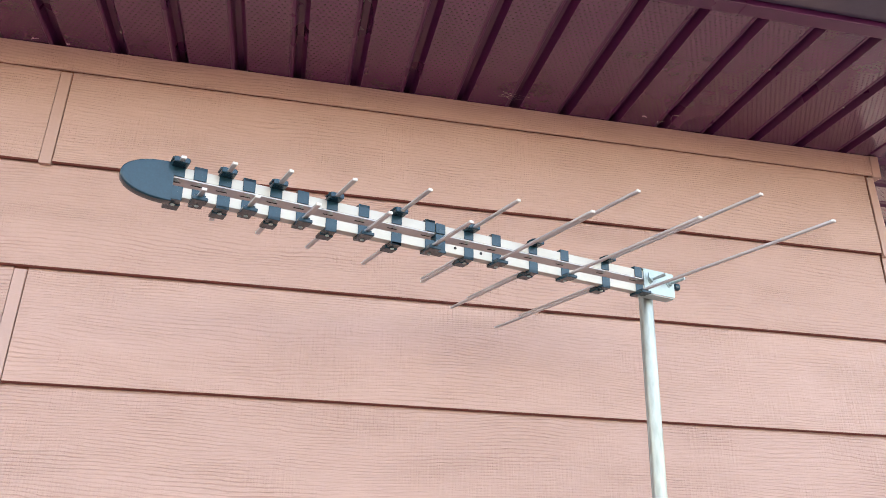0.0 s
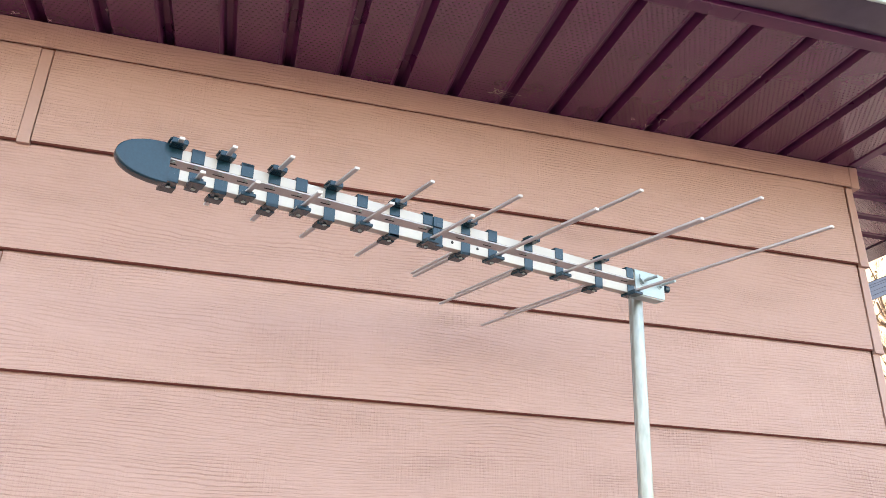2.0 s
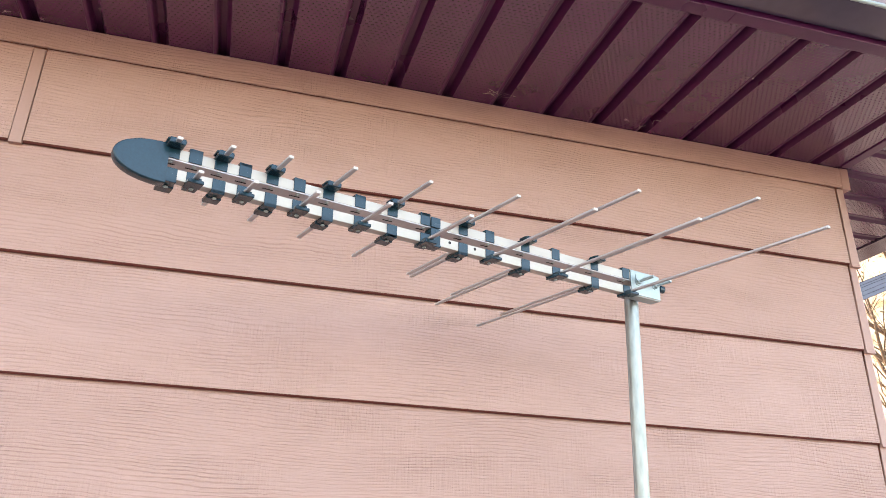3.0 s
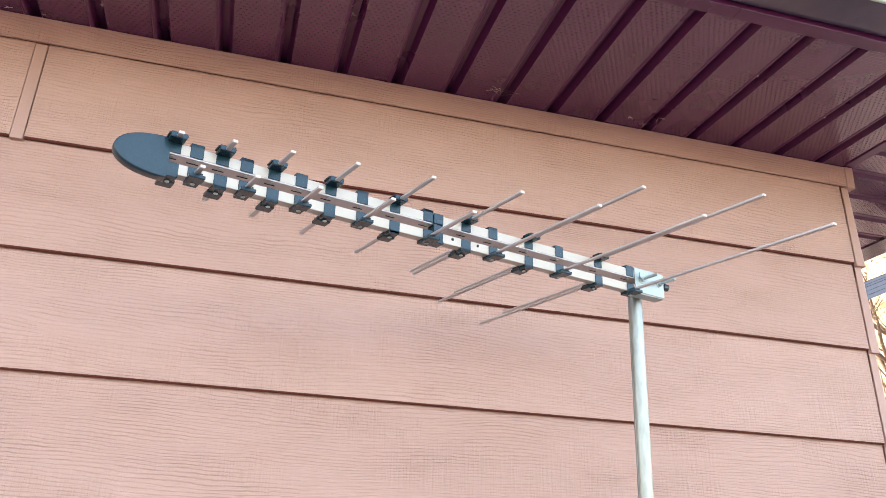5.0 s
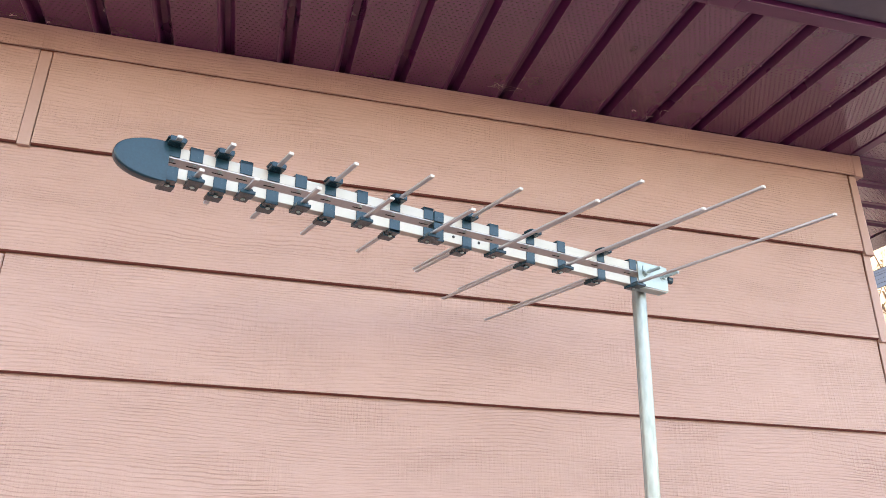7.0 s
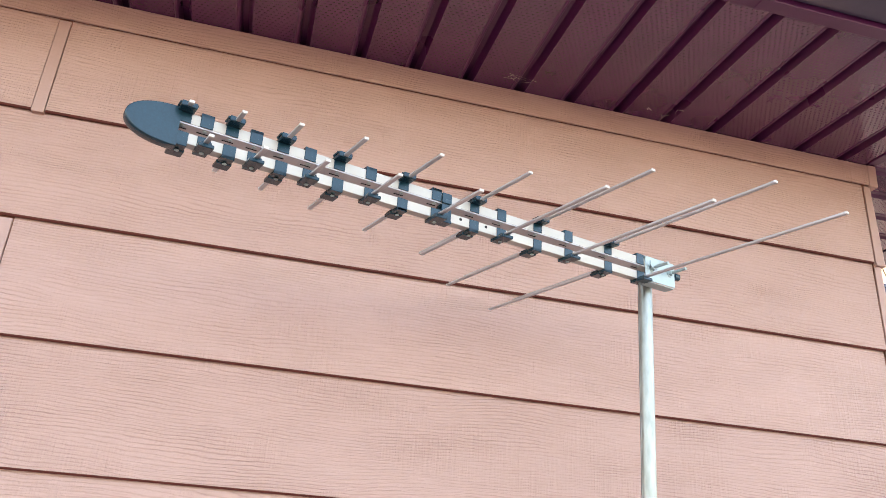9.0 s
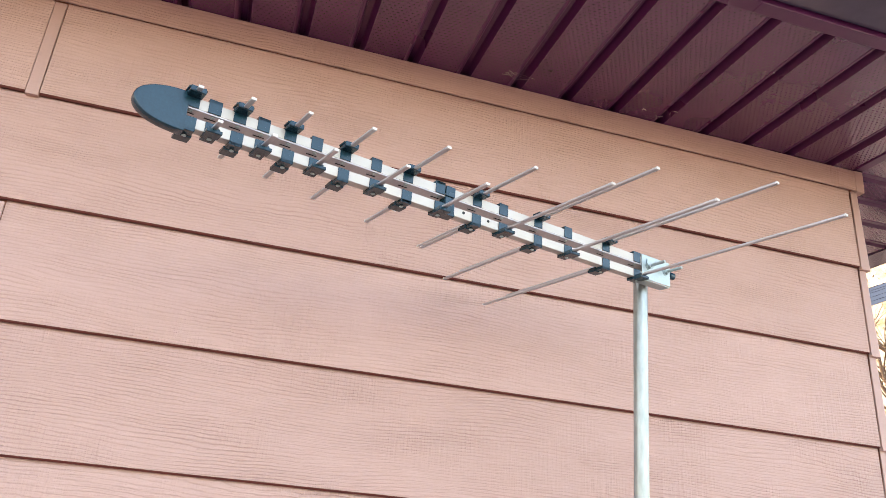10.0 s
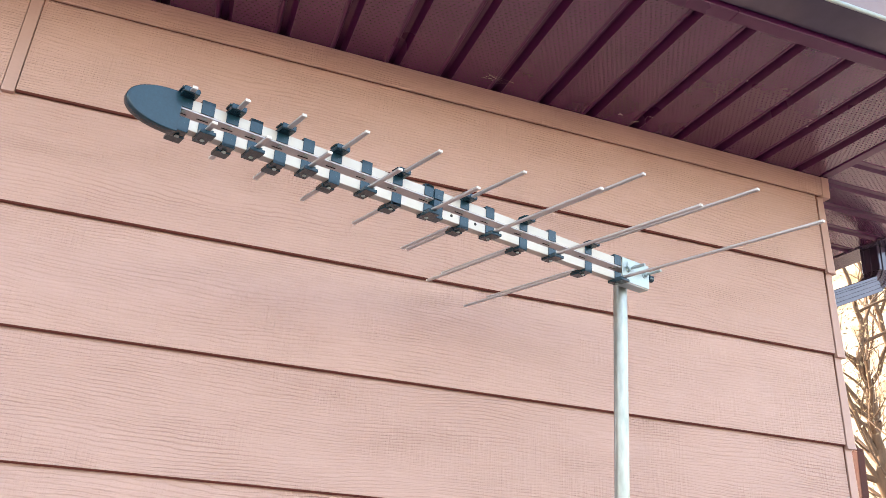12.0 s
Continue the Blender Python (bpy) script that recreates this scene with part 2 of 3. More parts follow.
def plank(x0, x1, height, wall, at):
    """A board whose bottom edge is coloured a dark red-brown."""
    ob = part("plank", plank_mesh(x0, x1, height), [M_SIDING, M_LAP_EDGE], wall, at=at)
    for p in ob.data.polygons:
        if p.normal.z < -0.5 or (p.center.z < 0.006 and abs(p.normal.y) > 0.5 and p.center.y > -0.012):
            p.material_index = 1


JOINT = -0.5546
TOP_H = FRIEZE_Z - LAP[0]
for k, z in enumerate(LAP):
    cut = JOINT if k % 2 == 0 else JOINT - 1.83
    h = TOP_H if k == 0 else 0.2675
    for x0, x1 in ((HOUSE_X + 0.02, cut - 0.0158), (cut + 0.0158, CORNER_X - 0.0335)):
        mid = (x0 + x1) / 2
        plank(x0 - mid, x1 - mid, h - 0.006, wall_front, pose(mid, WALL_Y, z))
    # moulded joint cover between two boards
    bm = prism([(-0.0005, h - 0.004), (-0.0068, h - 0.004), (-0.0172, 0.002), (-0.0172, -0.004), (-0.0005, -0.004)], "x", -0.0135, 0.0135)
    bmesh.ops.bevel(bm, geom=[e for e in bm.edges if abs(e.verts[0].co.z - e.verts[1].co.z) > 0.1], offset=0.0012, segments=2, affect="EDGES")
    part("joint_cover", bm, M_TRIM, wall_front, at=pose(cut, WALL_Y, z))
    # metal corner cap, one a course
    bm = bmesh.new()
    w = 0.030
    outer = [(-w, -0.0155), (-0.004, -0.0175), (0.0, -0.016), (0.002, -0.009), (0.002, 0.03)]
    top = [(-w, -0.0055), (-0.010, -0.0075), (-0.0075, -0.006), (-0.006, -0.002), (-0.006, 0.03)]
    inner = [(-w, -0.0035), (-0.014, -0.004), (-0.0125, -0.003), (-0.0115, 0.0), (-0.0115, 0.03)]
    zs = [(-0.006, [(x - 0.0 + 0.001, y - 0.002) for x, y in outer]), (0.004, outer), (h - 0.004, top), (h - 0.004, inner), (0.004, inner), (-0.006, inner)]
    rings = [[bm.verts.new((x, y, zz)) for x, y in line] for zz, line in zs]
    for a, b in zip(rings, rings[1:] + rings[:1]):
        for i in range(4):
            bm.faces.new((a[i], a[i + 1], b[i + 1], b[i]))
    for e in (0, 4):
        bm.faces.new([r[e] for r in rings])
    part("corner_cap", bm, M_TRIM, wall_front, at=pose(CORNER_X + 0.002, WALL_Y, z))
    plank(-3.0, 3.0, h - 0.006, wall_side, pose(CORNER_X - 0.007, WALL_Y + 3.031, z, 0, 0, 90))

# frieze board under the soffit
fh = SOFFIT_Z - FRIEZE_Z - 0.001
bm = prism([(0.0, fh), (-0.014, fh), (-0.014, 0.0015), (-0.0125, 0.0), (-0.009, 0.0), (-0.008, 0.005), (0.0, 0.005)], "x", -2.49, 2.49)
frieze = part("trim_board", bm, M_SIDING, wall_front, at=pose(CORNER_X - 0.012 - 2.49, WALL_Y - 0.001, FRIEZE_Z - 0.001))
bm = box((-0.012, -0.0175, -0.006), (0.018, 0.03, fh), 0.002)
part("corner_block", bm, M_TRIM, wall_front, at=pose(CORNER_X - 0.002, WALL_Y, FRIEZE_Z))


def groove_profile(a0, a1, first, period, z, depth=0.022):
    """The underside of a row of soffit panels: flats with a recessed channel between each two."""
    pts = [(a0, z)]
    g = first
    while g < a1 - 0.04:
        if g > a0 + 0.04:
            pts += [(g - 0.044, z), (g - 0.041, z - 0.0018), (g - 0.036, z - 0.0018), (g - 0.033, z + 0.001), (g - 0.028, z + depth), (g - 0.013, z + depth), (g - 0.001, z - 0.0006), (g, z)]
        g += period
    pts += [(a1, z), (a1, z + 0.05), (a0, z + 0.05)]
    return pts


def plain_ribs(ob):
    """The channels between the vented flats carry no holes."""
    for p in ob.data.polygons:
        if p.normal.z > -0.999 or abs(p.center.z - SOFFIT_Z) > 0.0003:
            p.material_index = 1


soffit_front = part("soffit_front", prism(groove_profile(HOUSE_X - 0.3, CORNER_X - 0.02, 0.947 - 0.1513 * 29, 0.1513, SOFFIT_Z), "y", EAVE_Y - 0.02, WALL_Y + 0.1), [M_SOFFIT, M_BROWN])
plain_ribs(soffit_front)
tagged(soffit_front, "dark brown vented metal soffit with ribbed panels", "soffit", kind="structure")
soffit_side = part("soffit_side", prism(groove_profile(EAVE_Y - 0.02, 8.4, 1.747 - 0.1375 * 4, 0.1375, SOFFIT_Z, 0.007), "x", CORNER_X + 0.012, EAVE_X), [M_SOFFIT_SIDE, M_BROWN])
plain_ribs(soffit_side)
tagged(soffit_side, "dark brown vented metal soffit over the side wall", "soffit", kind="structure")
# joining strip between the two soffits, and the channel along the outer edges
soffit_strip = part("soffit_trim", box((CORNER_X - 0.020, EAVE_Y - 0.02, SOFFIT_Z - 0.004), (CORNER_X + 0.013, WALL_Y - 0.026, SOFFIT_Z + 0.02), 0.002), M_BROWN)
tagged(soffit_strip, "brown metal strip joining two soffits", "trim", kind="structure")
edge_front = part("trim_front", box((HOUSE_X - 0.3, EAVE_Y - 0.040, SOFFIT_Z - 0.005), (1.04, EAVE_Y - 0.002, SOFFIT_Z + 0.02), 0.002), M_BROWN)
tagged(edge_front, "brown metal channel along the soffit edge", "trim", kind="structure")
bm = box((1.008, EAVE_Y - 0.0415, SOFFIT_Z - 0.0068), (EAVE_X + 0.03, EAVE_Y - 0.004, SOFFIT_Z + 0.018), 0.002)
edge_lap = part("trim_front_lapped", bm, M_BROWN)
tagged(edge_lap, "second length of brown channel lapped over the first", "trim", kind="structure")
edge_side = part("trim_side", box((EAVE_X - 0.002, EAVE_Y, SOFFIT_Z - 0.005), (EAVE_X + 0.03, 8.4, SOFFIT_Z + 0.02), 0.002), M_GUTTER)
tagged(edge_side, "dark metal channel along the side soffit edge", "trim", kind="structure")


def gutter_profile(y, z):
    """A moulded gutter seen from its end: flat bottom, upright lower front, curved upper front, rolled lip."""
    pts = [(y, z), (y - 0.095, z), (y - 0.099, z + 0.002), (y - 0.101, z + 0.006), (y - 0.101, z + 0.040)]
    for k in range(7):
        a = k / 6 * math.pi / 2
        pts.append((y - 0.101 - 0.024 * (1 - math.cos(a)), z + 0.045 + 0.05 * math.sin(a)))
    pts += [(y - 0.127, z + 0.100), (y - 0.127, z + 0.112), (y - 0.119, z + 0.112), (y - 0.119, z + 0.100), (y - 0.095, z + 0.045), (y - 0.095, z + 0.006), (y - 0.004, z + 0.006), (y - 0.004, z + 0.115), (y, z + 0.115)]
    return pts


GUT_Y, GUT_Z = EAVE_Y - 0.046, SOFFIT_Z + 0.006
fascia = part("fascia", box((HOUSE_X - 0.3, EAVE_Y - 0.042, SOFFIT_Z + 0.021), (EAVE_X + 0.03, EAVE_Y - 0.020, SOFFIT_Z + 0.17)), M_BROWN)
tagged(fascia, "brown metal fascia behind the gutter", "fascia", kind="structure")
gutter = tagged(new("gutter"), "dark glossy metal rain gutter, its front coloured pale for reflected light", "gutter")
gutter.matrix_basis = pose(0, GUT_Y, GUT_Z)
trough = part("trough", prism(gutter_profile(0, 0), "x", HOUSE_X - 0.3, EAVE_X + 0.16), [M_GUTTER, M_FRONT], gutter)
# front faces take the pale colour that imitates reflected light
for p in trough.data.polygons:
    p.material_index = 1 if p.normal.y < -0.5 and p.center.y < -0.1 else 0
# added pale bead: imitates the bright sky reflection along the lower front edge
part("edge_glint", rod((HOUSE_X - 0.3, -0.1005, 0.0035), (EAVE_X + 0.16, -0.1005, 0.0035), 0.0052, 16), M_ZINC, gutter, "pale bead standing in for the sky's glint on the lower edge", smooth=True)
part("rolled_lip", rod((HOUSE_X - 0.3, -0.1275, 0.1085), (EAVE_X + 0.166, -0.1275, 0.1085), 0.0085, 20), M_GUTTER, gutter, smooth=True)
fascia_side = part("fascia_side", box((EAVE_X + 0.010, EAVE_Y, SOFFIT_Z + 0.021), (EAVE_X + 0.030, 8.4, SOFFIT_Z + 0.17)), M_BROWN)
tagged(fascia_side, "brown metal fascia over the side wall", "fascia", kind="structure")
gutter_side = tagged(new("gutter"), "dark metal rain gutter over the side wall", "gutter")
gutter_side.matrix_basis = pose(EAVE_X + 0.036, 0, GUT_Z)
part("trough", prism([(-a, b) for a, b in gutter_profile(0, 0)], "y", EAVE_Y - 0.03, 8.4), M_GUTTER, gutter_side)
part("rolled_lip", rod((0.1275, EAVE_Y - 0.03, 0.1085), (0.1275, 8.4, 0.1085), 0.0085, 20), M_GUTTER, gutter_side, smooth=True)

bm = bmesh.new()
rv = [bm.verts.new(p) for p in ((HOUSE_X - 0.45, 1.05, 2.83), (2.66, 1.05, 2.83), (2.66, 8.6, 2.83), (HOUSE_X - 0.45, 8.6, 2.83), (-0.7, 4.8, 4.3), (-0.2, 4.8, 4.3))]
for f in ((0, 1, 5, 4), (1, 2, 5), (2, 3, 4, 5), (3, 0, 4), (0, 3, 2, 1)):
    bm.faces.new([rv[i] for i in f])
tagged(part("roof", bm, M_ROOF), "low hipped roof with dark shingles", "roof", kind="structure")

# ---- downspout at the side eave ----
def bent_pipe(pts, w, d, ribs, bm=None):
    """A rectangular pipe along points, crimped where ribs are asked for."""
    own = bmesh.new()
    rings = []
    for k, p in enumerate(pts):
        p = Vector(p)
        t = (Vector(pts[min(k + 1, len(pts) - 1)]) - Vector(pts[max(k - 1, 0)])).normalized()
        side = Vector((0, 1, 0))
        up = t.cross(side).normalized()
        s = 1.0 - (0.07 if ribs[k] else 0.0)
        ring = []
        edge = ((-0.94, -1), (-0.55, -1), (-0.5, -0.9), (-0.1, -0.9), (-0.05, -1), (0.35, -1), (0.4, -0.9), (0.6, -0.9), (0.65, -1), (0.94, -1))
        shape = [*edge, *((-b, a) for a, b in edge), *((-a, -b) for a, b in edge), *((b, -a) for a, b in edge)]
        for a, b in shape:
            ring.append(own.verts.new(p + side * a * w / 2 * s + up * b * d / 2 * s))
        rings.append(ring)
    for a, b in zip(rings, rings[1:]):
        for i in range(40):
            own.faces.new((a[i], a[(i + 1) % 40], b[(i + 1) % 40], b[i]))
    own.faces.new(rings[0]), own.faces.new(rings[-1])
    return merge(bm, own)


DS_X, DS_Y = EAVE_X + 0.083, 2.105
downspout = tagged(new("downspout"), "dark brown rectangular metal downspout with crimped elbow", "downspout")
downspout.matrix_basis = pose(DS_X, DS_Y, SOFFIT_Z)
part("outlet", bent_pipe([(0, 0, 0.012), (0, 0, -0.04), (0, 0, -0.09)], 0.082, 0.062, [0, 0, 0]), M_GUTTER, downspout)
pts, ribs = [], []
for k in range(21):
    a = k / 20 * radians(66)
    pts.append((-0.10 * (1 - math.cos(a)), 0, -0.069 - 0.10 * math.sin(a)))
    ribs.append(k % 2)
part("elbow", bent_pipe(pts, 0.078, 0.058, ribs), M_GUTTER, downspout)
end = Vector(pts[-1])
way = Vector((-math.sin(radians(66)), 0, -math.cos(radians(66))))
part("offset_pipe", bent_pipe([end - way * 0.02, end + way * 0.30, end + way * 0.55], 0.083, 0.063, [0, 0, 0]), M_GUTTER, downspout)
low = end + way * 0.55
part("drop_pipe", bent_pipe([low + Vector((0.035, 0, 0.01)), low + Vector((-0.01, 0, -0.05)), low + Vector((-0.02, 0, -0.12)), Vector((low.x - 0.02, 0, -SOFFIT_Z + 0.02))], 0.080, 0.060, [0, 0, 0, 0]), M_GUTTER, downspout)

# ---- antenna mast ----
ANT_SIZE = 1.0692                                   # the antenna is drawn for a boom of 0.96 m and is this much longer
ANT = pose(0.27059, 1.15069, 2.02012, 0.085, -1.216, 17.961) @ Matrix.Scale(ANT_SIZE, 4)
mast_at = Vector((0.8215, 1.368, 0))
MAST_H = 2.03
bm = bmesh.new()
R = 0.0152
bmesh.ops.create_cone(bm, cap_ends=False, segments=40, radius1=R, radius2=R, depth=MAST_H)
for v in bm.verts:
    v.co.z += MAST_H / 2
mast = part("antenna_mast", bm, M_GALV, smooth=True, at=pose(mast_at.x, mast_at.y, 0))
tagged(mast, "upright galvanised steel pipe mast standing on the ground", "mast")
part("pipe_rim", rod((0, 0, MAST_H - 0.015), (0, 0, MAST_H + 0.001), R - 0.0005, 40), M_GALV, mast)
part("weld_seam", box((-R - 0.0004, -0.002, 0.0), (-R + 0.002, 0.001, MAST_H - 0.02), 0.0005, 1), M_GALV, mast)

# ---- log-periodic antenna ----
BAR = 0.0162
ZU, ZL = 0.0135, -0.0174
ROD_U, ROD_L = 0.0230, -0.0234
STATION = [-0.3956, -0.364, -0.3271, -0.291, -0.2485, -0.2051, -0.156, -0.1007, -0.041, 0.0225, 0.0997, 0.1574, 0.2378, 0.3109, 0.4095, 0.4952]
REACH = [0.0385, 0.0486, 0.0571, 0.0626, 0.0753, 0.0821, 0.0969, 0.1083, 0.1231, 0.1403, 0.1605, 0.2684, 0.2843, 0.3343, 0.3731, 0.429]
antenna = tagged(new("television_antenna"), "log-periodic aluminium television antenna with black plastic clips", "antenna")
antenna.matrix_basis = ANT
hb = BAR / 2
for z, x1, label in ((ZU, 0.535, "upper square aluminium boom tube"), (ZL, 0.535, "lower square aluminium boom tube")):
    boom = part("boom", box((-0.425, -hb, z - hb), (x1, hb, z + hb), 0.0006), M_ALU, antenna, label)
    if z == ZU:
        part("web", box((-0.425, -hb + 0.0001, z - hb - 0.0022), (x1, 0.0225, z - hb - 0.0002), 0.0003, 1), M_ROD, boom, "flat aluminium strip under the upper tube")

# nose cap: a rounded tongue, thick across
bm = bmesh.new()
outline = []
for k in range(25):
    a = -math.pi / 2 + math.pi * k / 24
    outline.append((-0.407 - 0.0720 * math.cos(a) ** 0.85 if 0 < k < 24 else -0.407, 0.0306 * math.sin(a)))
layers = [(-0.0112, 0.955), (-0.0107, 0.985), (-0.0094, 1.0), (0.004, 1.0), (0.007, 0.985), (0.0086, 0.955), (0.0092, 0.90)]
rings = [[bm.verts.new((-0.407 + (x + 0.413) * s, y, z * s - 0.0045)) for x, z in outline] for y, s in layers]
for a, b in zip(rings, rings[1:]):
    for i in range(24):
        bm.faces.new((a[i], a[i + 1], b[i + 1], b[i]))
bm.faces.new(rings[0]), bm.faces.new(rings[-1])
bm.faces.new([r[0] for r in rings] + [r[-1] for r in reversed(rings)])
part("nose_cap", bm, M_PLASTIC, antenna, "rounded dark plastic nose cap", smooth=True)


def clip_mesh(up, near):
    """A plastic clip round one boom tube: front plate, strap over the outer side, socket block for the rod, and a lip behind.
    Drawn about the tube's axis; up: +1 on the upper tube; near: -1 if its rod points towards -y."""
    w, t = 0.0095, 0.0018
    e = 0.0055
    bm = box((-w, -hb - t, -hb if up > 0 else -hb - e), (w, -hb - 0.0001, hb + e if up > 0 else hb), 0.0008, 2)
    z0, z1 = (hb + 0.0002, hb + e) if up > 0 else (-hb - e, -hb - 0.0002)
    box((-w, -hb - t, z0), (w, hb + t, z1), 0.0006, 1, bm)
    box((-w, hb + 0.0001, -hb - 0.0012), (w, hb + t, hb + 0.0012), 0.0005, 1, bm)
    ext = 0.0215
    y0, y1 = (-hb - ext, -hb) if near < 0 else (hb, hb + ext)
    sz0, sz1 = (hb - 0.0020, hb + 0.0066) if up > 0 else (-hb - 0.0070, -hb - 0.0012)
    box((-w - 0.0018, y0, sz0), (w + 0.0018, y1, sz1), 0.0014, 2, bm)
    if up < 0:
        for sx in (-1, 1):
            a, b = sorted((sx * 0.0050, sx * 0.0080))
            box((a, y0 + 0.004, -hb - 0.002), (b, y1, -hb + 0.003), 0.0006, 1, bm)
    else:
        box((-w - 0.0035, y0 + 0.004, hb + 0.0035), (w + 0.0035, y1, hb + 0.0066), 0.0006, 1, bm)
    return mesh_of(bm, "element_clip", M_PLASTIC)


def screw_mesh():
    bm = rod((0, 0, 0), (0, 0, -0.0014), 0.0034, 14, bevel=0.0004)
    box((-0.0026, -0.0004, -0.0016), (0.0026, 0.0004, -0.0012), 0, 1, bm)
    return mesh_of(bm, "screw", M_ZINC)


CLIPS = {(u, s): clip_mesh(u, s) for u in (1, -1) for s in (1, -1)}
SCREW = screw_mesh()
SLOT = mesh_of(box((-0.0085, -0.0013, -0.0007), (0.0085, 0.0013, 0.001), 0.0003, 1), "slot", M_DARK)
CAPS = mesh_of(box((-0.0037, -0.0018, -0.0022), (0.0037, 0.0018, 0.0022), 0.0009, 2), "end_cap", M_CAP)
for k, (s, reach) in enumerate(zip(STATION, REACH)):
    first = -1 if k % 2 == 0 else 1            # the upper rod of the first station points to the camera's side
    for up, zc, zr, side in ((1, ZU, ROD_U, first), (-1, ZL, ROD_L, -first)):
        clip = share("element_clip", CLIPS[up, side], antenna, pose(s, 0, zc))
        if up < 0:
            share("screw", SCREW, clip, pose(0, side * 0.006, -hb - 0.0070 + (0.0014 if side == 0 else 0)))
        else:
            share("screw", SCREW, clip, pose(0.0, -0.0015, -hb - 0.0022))
            share("slot", SLOT, clip, pose(-0.001, 0.0065, -hb - 0.0022))
        y0, y1 = hb + 0.0006, reach
        lo, hi = (-y1, -y0) if side < 0 else (y0, y1)
        element = part("element", box((s - 0.0035, lo, zr - 0.0020), (s + 0.0035, hi, zr + 0.0020), 0.0008, 2), M_ROD, antenna)
        share("end_cap", CAPS, element, pose(s, side * (reach + 0.0005), zr), "white plastic end cap")

# feed box beside the tenth station
fx = STATION[9] + 0.0192
bm = box((fx - 0.0092, -hb - 0.0042, ZU - hb - 0.001), (fx + 0.0092, -hb - 0.0002, ZU + hb + 0.001), 0.0008)
box((fx - 0.0092, -hb - 0.0042, ZL - hb - 0.004), (fx + 0.0092, -hb - 0.0002, ZL + hb + 0.001), 0.0008, 2, bm)
box((fx - 0.0092, -hb - 0.0036, ZL + hb), (fx + 0.0092, hb, ZU - hb - 0.0024), 0.0008, 2, bm)
box((fx - 0.0098, -hb - 0.0050, ZL - hb - 0.0045), (fx + 0.010, hb, ZL - hb - 0.0003), 0.0008, 2, bm)
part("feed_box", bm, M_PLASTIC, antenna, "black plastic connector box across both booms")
for hx in (0.0727, 0.1252):
    part("bolt_hole", rod((hx, -hb - 0.0004, ZL + 0.0028), (hx, -hb + 0.004, ZL + 0.0028), 0.0027, 14), M_DARK, antenna, "dark drilled hole in the boom")

# mast bracket with its U-bolt
bx0, bx1 = 0.508, 0.590
bracket = part("mast_bracket", box((bx0, -hb - 0.0028, -0.0238), (bx1, -hb - 0.0006, 0.0258), 0.0008), M_ZINC, antenna, "bright zinc-plated folded mast bracket")
bm = box((bx0, -hb - 0.0004, -0.0260), (bx1, 0.016, -0.0240), 0.0007)
part("flange", bm, M_ZINC, bracket)
part("flange", box((bx0, -hb - 0.0004, 0.0260), (bx1, 0.012, 0.0278), 0.0007), M_ZINC, bracket)
bolt = bmesh.new()
for sx in (-0.0249, 0.0249):
    rod((0.5515 + sx, -hb - 0.044, 0.0045), (0.5515 + sx, 0.030, 0.0045), 0.0031, 12, bm=bolt, bevel=0.0006)
for k in range(12):
    a0, a1 = math.pi * k / 12, math.pi * (k + 1) / 12
    rod((0.5515 - 0.0249 * math.cos(a0), 0.030 + 0.0249 * math.sin(a0), 0.0045), (0.5515 - 0.0249 * math.cos(a1), 0.030 + 0.0249 * math.sin(a1), 0.0045), 0.0031, 10, bm=bolt)
part("u_bolt", bolt, M_ZINC, bracket)
for sx in (-0.0249, 0.0249):
    x = 0.5515 + sx
    nut = rod((x, -hb - 0.0042, 0.0045), (x, -hb - 0.0028, 0.0045), 0.0085, 20)
    rod((x, -hb - 0.0100, 0.0045), (x, -hb - 0.0042, 0.0045), 0.0062, 6, bm=nut)
    for w in (-1, 1):
        if sx < 0:
            prism([(x + w * 0.003, -0.001), (x + w * 0.013, 0.007), (x + w * 0.012, 0.016), (x + w * 0.003, 0.006)], "y", -hb - 0.0105, -hb - 0.0080, nut)
    part("wing_nut" if sx < 0 else "nut", nut, M_ZINC, bracket)
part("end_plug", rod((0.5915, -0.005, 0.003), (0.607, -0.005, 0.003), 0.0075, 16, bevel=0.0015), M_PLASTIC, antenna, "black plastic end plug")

# fasteners and a cobweb on the soffit
for x, y in ((1.2135, 1.3635), (1.5165, 1.477)):
    bm = rod((0, 0, 0.002), (0, 0, -0.0022), 0.0022, 10, bevel=0.0006)
    nail = part("nail_head", bm, M_CAP, at=pose(x, y, SOFFIT_Z - 0.0008))
    tagged(nail, "tiny pale nail head in the soffit", "nail", "soffit nails")
rnd = random.Random(11)
bm = bmesh.new()
for k in range(10):
    a = Vector((rnd.gauss(0, 0.018), rnd.gauss(0, 0.012), rnd.uniform(-0.012, 0.0)))
    b = Vector((rnd.gauss(0, 0.022), rnd.gauss(0, 0.012), rnd.uniform(-0.004, 0.004)))
    rod(a, b, 0.0003, 4, bm=bm)
web = part("cobweb", bm, M_WEB, at=pose(0.599, 1.645, SOFFIT_Z))
tagged(web, "small tangled brown cobweb hanging from the soffit", "cobweb")
for k, (x, y) in enumerate(((-0.42, 1.604), (-0.562, 1.69), (1.0, 1.656), (1.062, 1.675), (1.09, 1.636), (-0.64, 1.687))):
    bm = bmesh.new()
    for _ in range(4):
        a, b = (Vector((rnd.gauss(0, 0.005), rnd.gauss(0, 0.004), rnd.uniform(-0.005, 0.001))) for _ in range(2))
        rod(a, b, 0.0006, 4, bm=bm)
    tagged(part("cobweb", bm, M_WEB, at=pose(x, y, SOFFIT_Z)), "speck of pale cobweb stuck to the soffit", "cobweb", "cobweb specks")

